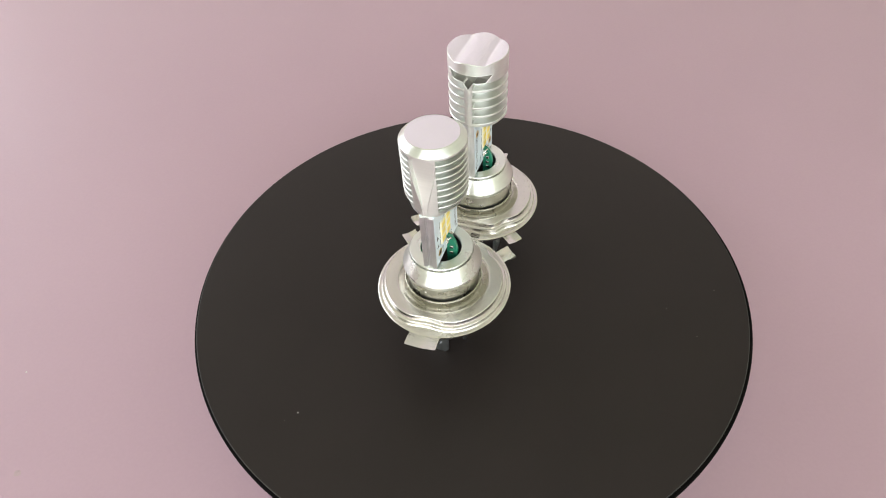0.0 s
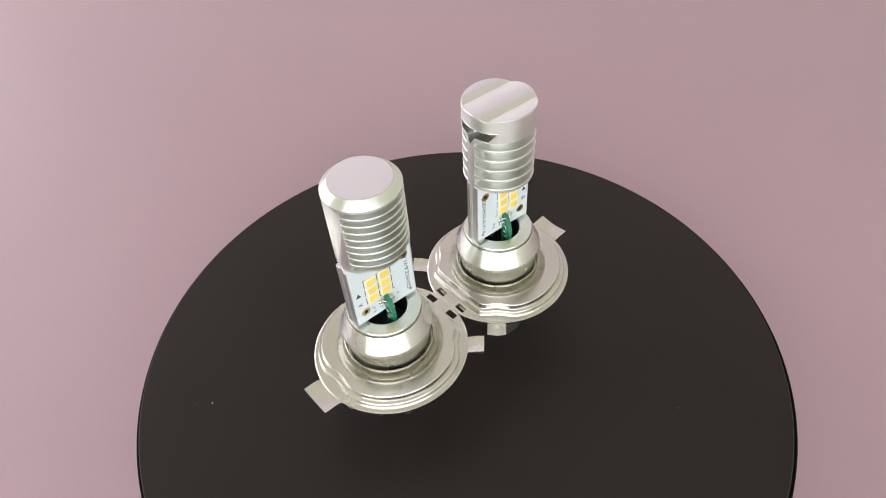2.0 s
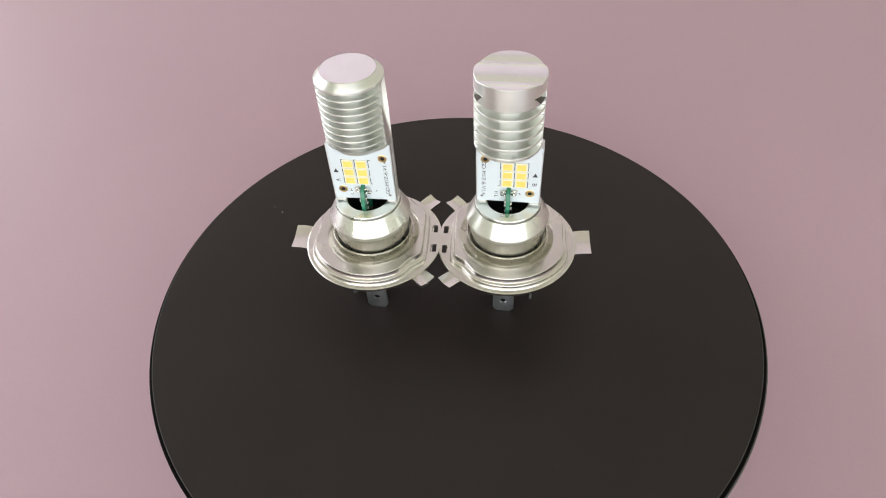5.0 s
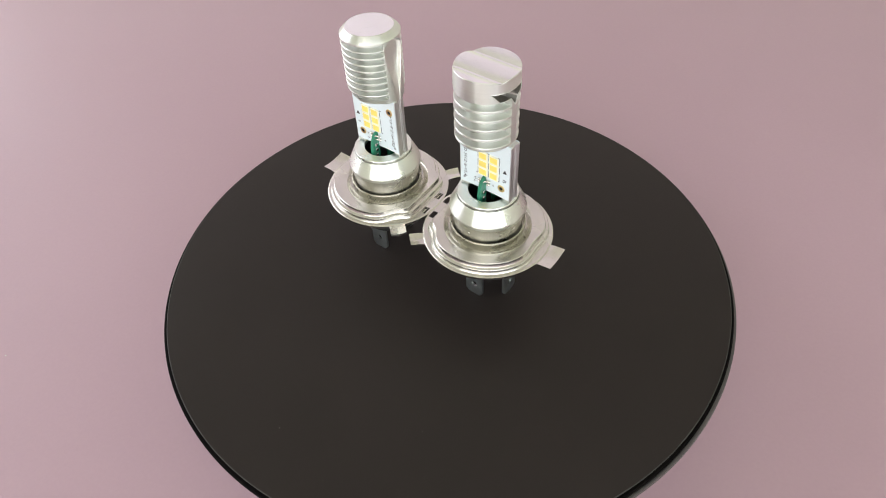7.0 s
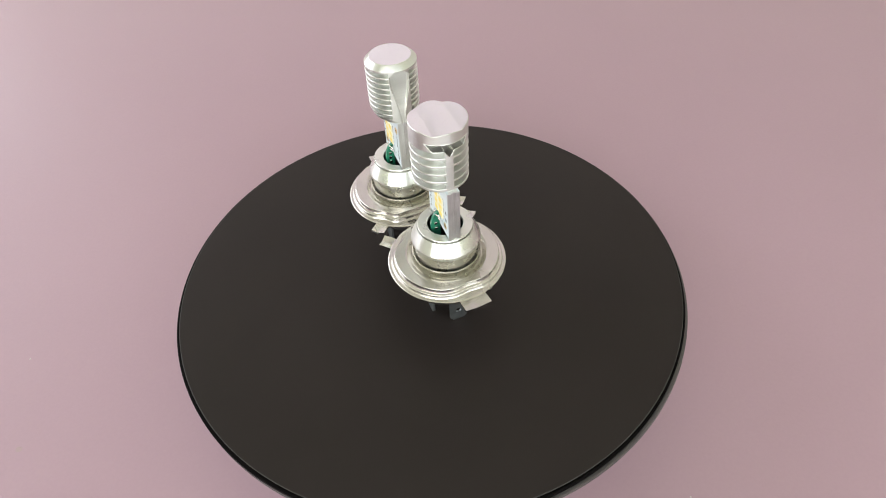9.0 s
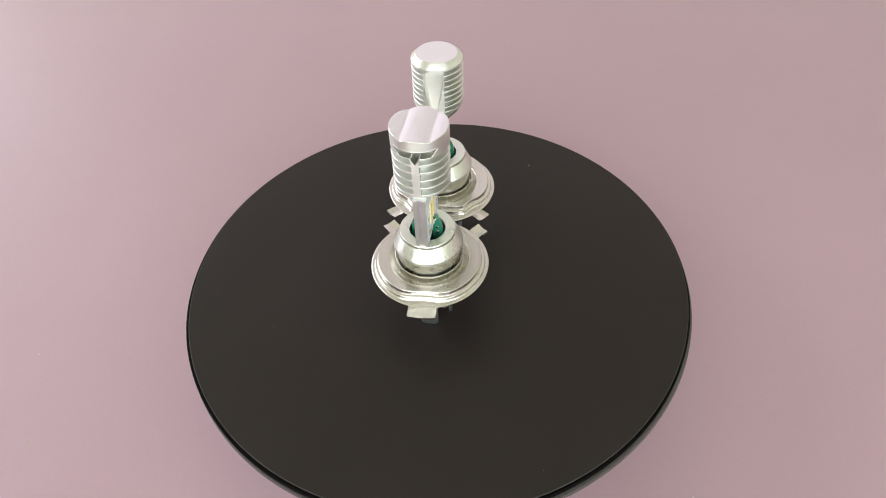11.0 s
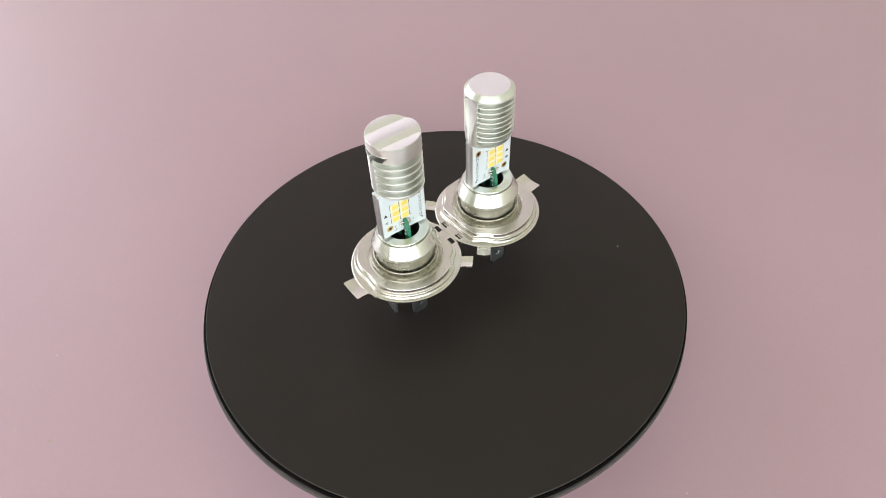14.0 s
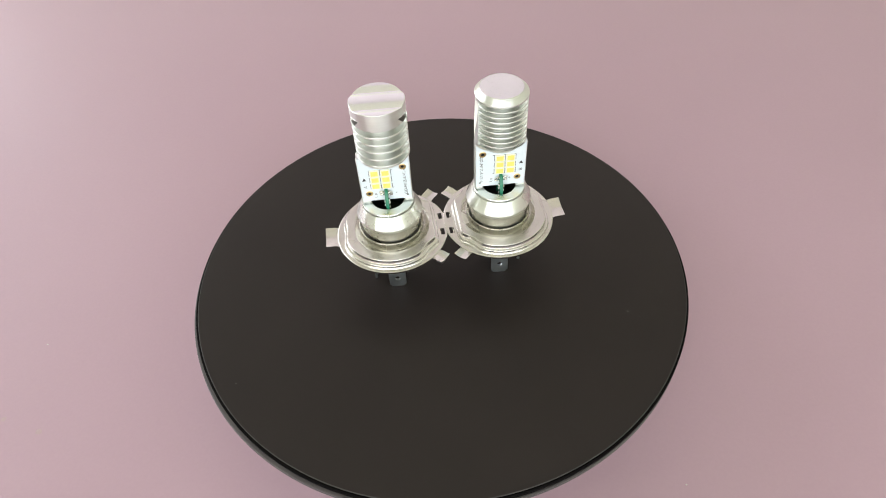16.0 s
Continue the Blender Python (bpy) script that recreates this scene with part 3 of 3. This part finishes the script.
def blade_mesh(along, cx, cy):
    """A flat terminal blade with clipped corners and a round hole."""
    bm = bmesh.new()
    half, t = 3.4, 0.4
    outer = [(-half, 12.5), (-half, 1.5), (-half + 1.2, 0.0), (half - 1.2, 0.0), (half, 1.5), (half, 12.5)]
    n = 20
    hole = [(1.15 * math.cos(2 * math.pi * i / n), 5.0 + 1.15 * math.sin(2 * math.pi * i / n)) for i in range(n)]
    for d in (-t, t):
        o = [bm.verts.new((x, d, z)) for x, z in outer]
        h = [bm.verts.new((x, d, z)) for x, z in hole]
        es = [bm.edges.new((o[i], o[(i + 1) % len(o)])) for i in range(len(o))] + [bm.edges.new((h[i], h[(i + 1) % n])) for i in range(n)]
        bmesh.ops.triangle_fill(bm, edges=es, use_beauty=True)
    bm.verts.ensure_lookup_table()
    m = len(outer) + n
    for ring, off in ((range(len(outer)), 0), (range(n), len(outer))):
        ring = list(ring)
        for i in ring:
            j = ring[(i + 1) % len(ring)]
            bm.faces.new([bm.verts[off + i], bm.verts[off + j], bm.verts[m + off + j], bm.verts[m + off + i]])
    bmesh.ops.recalc_face_normals(bm, faces=bm.faces)
    turn = 0 if along == "x" else 90
    bmesh.ops.transform(bm, matrix=Matrix.Translation((cx, cy, 0)) @ Matrix.Rotation(radians(turn), 4, "Z"), verts=bm.verts)
    return bm


def headlight_bulb(label, kind):
    bulb = thing("headlight_bulb", label, "bulb", "bulbs on the turntable")
    # adapter: flange with its ring and tabs
    flange = bpart("flange", flange_mesh(), MAT_NICKEL, bulb, "nickel-plated pressed steel flange", 24)
    flange.rotation_euler.z = radians(3.5)
    bpart("locating_tab", tab_mesh(math.pi, 4.9, 19.6, 25.95, -0.3), MAT_NICKEL, flange, "wide bent locating tab")
    for s in (1, -1):
        bpart("locating_tab", tab_mesh(s * radians(45), 2.6, 19.8, 25.9, -0.3), MAT_NICKEL, flange, "narrow bent locating tab")
        bpart("slot_lug", block(18.1, 18.6, s * 4.2 - 1.5, s * 4.2 + 1.5, Z_RIM - 2.6, Z_RIM - 0.9, 0.1, 1), MAT_NICKEL, flange, "bent lug in the flange slot")
    bpart("ring", lathe([(12.4, 29.0), (12.38, 33.25), (12.28, 33.6), (12.1, 33.68), (11.95, 33.6), (11.85, 33.3), (11.82, 28.5), (12.38, 28.5)], 128, True), MAT_RING, bulb, "upright steel ring of the flange")
    bpart("shade_floor", lathe([(0, 31.3), (12.3, 31.3), (12.3, 27.4), (0, 27.4)], 64), MAT_RING, bulb, "dark floor of the ring")
    bpart("housing", lathe([(0, 14.2), (9.6, 14.2), (10.4, 15.0), (10.4, 27.8), (0, 27.8)], 48), MAT_DARK, bulb, "dark terminal housing")
    for along, cx, cy in (("x", -0.2, 7.4), ("x", -0.2, -7.4), ("y", -9.0, -0.4)):
        bpart("terminal_blade", blade_mesh(along, cx, cy), MAT_BLADE, bulb, "grey flat metal terminal blade with a hole", 30, 0.0)
    # body
    bpart("barrel", lathe([(11.1, 28.4), (11.3, 28.8), (11.3, 36.9), (11.38, 37.0), (11.38, 38.8), (10.9, 39.9), (10.9, 28.4)], 128, True), MAT_STEEL, bulb, "brushed steel barrel")
    for a in (172, 5, 95):
        dot = bmesh.new()
        bmesh.ops.create_icosphere(dot, subdivisions=2, radius=0.38)
        bmesh.ops.translate(dot, vec=(11.22 * math.cos(radians(a)), 11.22 * math.sin(radians(a)), 36.2), verts=dot.verts)
        bpart("dimple", dot, MAT_STEEL, bulb, "small pressed pip")
    bpart("collar", lathe([(11.3, 38.7), (11.85, 38.72), (12.0, 38.85), (12.05, 39.6), (12.24, 39.75), (12.3, 40.1), (12.2, 40.5), (10.1, 44.85), (9.95, 45.1), (9.85, 45.1), (9.85, 43.5), (11.3, 39.0)], 160, True), MAT_ALU, bulb, "bright turned aluminium collar")
    bpart("insert", lathe([(9.72, 43.5), (9.72, 45.85), (9.55, 46.1), (6.4, 46.1), (6.2, 45.95), (6.2, 43.5)], 128, True), MAT_ALU, bulb, "flat aluminium ring round the bore")
    bpart("bore", lathe([(6.2, 45.2), (6.12, 38.0), (0, 38.0)], 64), MAT_DARK, bulb, "dark open bore")
    # post: flat bar with rounded ends and a shallow groove down each end
    end = [(9.15 * math.cos(a), 9.15 * math.sin(a)) for a in np.linspace(-0.215, 0.215, 9)]
    out = end[:4] + [(8.95, -0.25), (8.95, 0.25)] + end[5:] + [(-x, -y) for x, y in end[:4]] + [(-8.95, 0.25), (-8.95, -0.25)] + [(-x, -y) for x, y in end[5:]]
    post = prism([(float(x), float(y) * 0.77) for x, y in out], 47.2, 66.95, "z")
    for s in (1, -1):
        merge(post, block(min(s * 6.4, s * 8.9), max(s * 6.4, s * 8.9), -1.4, 1.4, 45.3, 47.3))
    bpart("post", post, MAT_POST, bulb, "flat aluminium post between the boards", 30)
    for s in (1, -1):
        for y0, y1 in ((-2.12, -0.7), (0.7, 2.12)):
            bpart("side_rail", block(min(s * 8.9, s * 9.22), max(s * 8.9, s * 9.22), y0, y1, 45.5, 66.8, 0.12, 1), MAT_POST, bulb, "bright aluminium rail down the board edge")
    led_board(bulb, -1)
    led_board(bulb, 1)
    if kind == "round":
        bm = round_head()
        bmesh.ops.translate(bm, vec=(0.28, 0.28, 0), verts=bm.verts)
        bpart("heat_sink", bm, MAT_FIN, bulb, "finned aluminium heat sink with bevelled top and scooped spines", 20)
        top = lathe([(0, 89.12), (7.1, 89.12), (7.22, 89.08), (7.22, 88.7), (0, 88.7)], 96)
        bmesh.ops.translate(top, vec=(0.28, 0.28, 0), verts=top.verts)
        bpart("top_face", top, MAT_TOP, bulb, "flat faced aluminium top")
    else:
        bm = wave_head()
        bmesh.ops.translate(bm, vec=(0.68, 0.55, 0), verts=bm.verts)
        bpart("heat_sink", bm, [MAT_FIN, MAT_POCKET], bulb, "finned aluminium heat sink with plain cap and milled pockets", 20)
        top = wave_cap_mesh()
        bmesh.ops.translate(top, vec=(0.68, 0.55, 0), verts=top.verts)
        bpart("top_face", top, MAT_TOP, bulb, "wavy faced aluminium top", 60)
    return bulb


bulb_round = headlight_bulb("silver LED headlight bulb with finned head and flat round top", "round")
bulb_wave = headlight_bulb("silver LED headlight bulb with smooth heart-shaped cap", "wave")


def bulb_pose(x, y, yaw, tx, ty):
    return Matrix.Translation((x * MM, y * MM, 0)) @ Matrix.Rotation(yaw, 4, "Z") @ Matrix.Rotation(tx, 4, "X") @ Matrix.Rotation(ty, 4, "Y")


# ---- the platter turns at a steady speed and carries the bulbs ----
SPEED = 15.16


def motions():
    times = [i * 0.25 for i in range(65)]
    turn = lambda t: pose(0, 0, 0, 0, 0, -SPEED * t)
    walk(platter, [(t, turn(t)) for t in times])
    walk(bulb_round, [(t, turn(t) @ bulb_pose(-7.61, -23.82, 1.22, -0.012, -0.005)) for t in times])
    walk(bulb_wave, [(t, turn(t) @ bulb_pose(4.73, 15.93, 4.344, 0.009, 0.003)) for t in times])


motions()
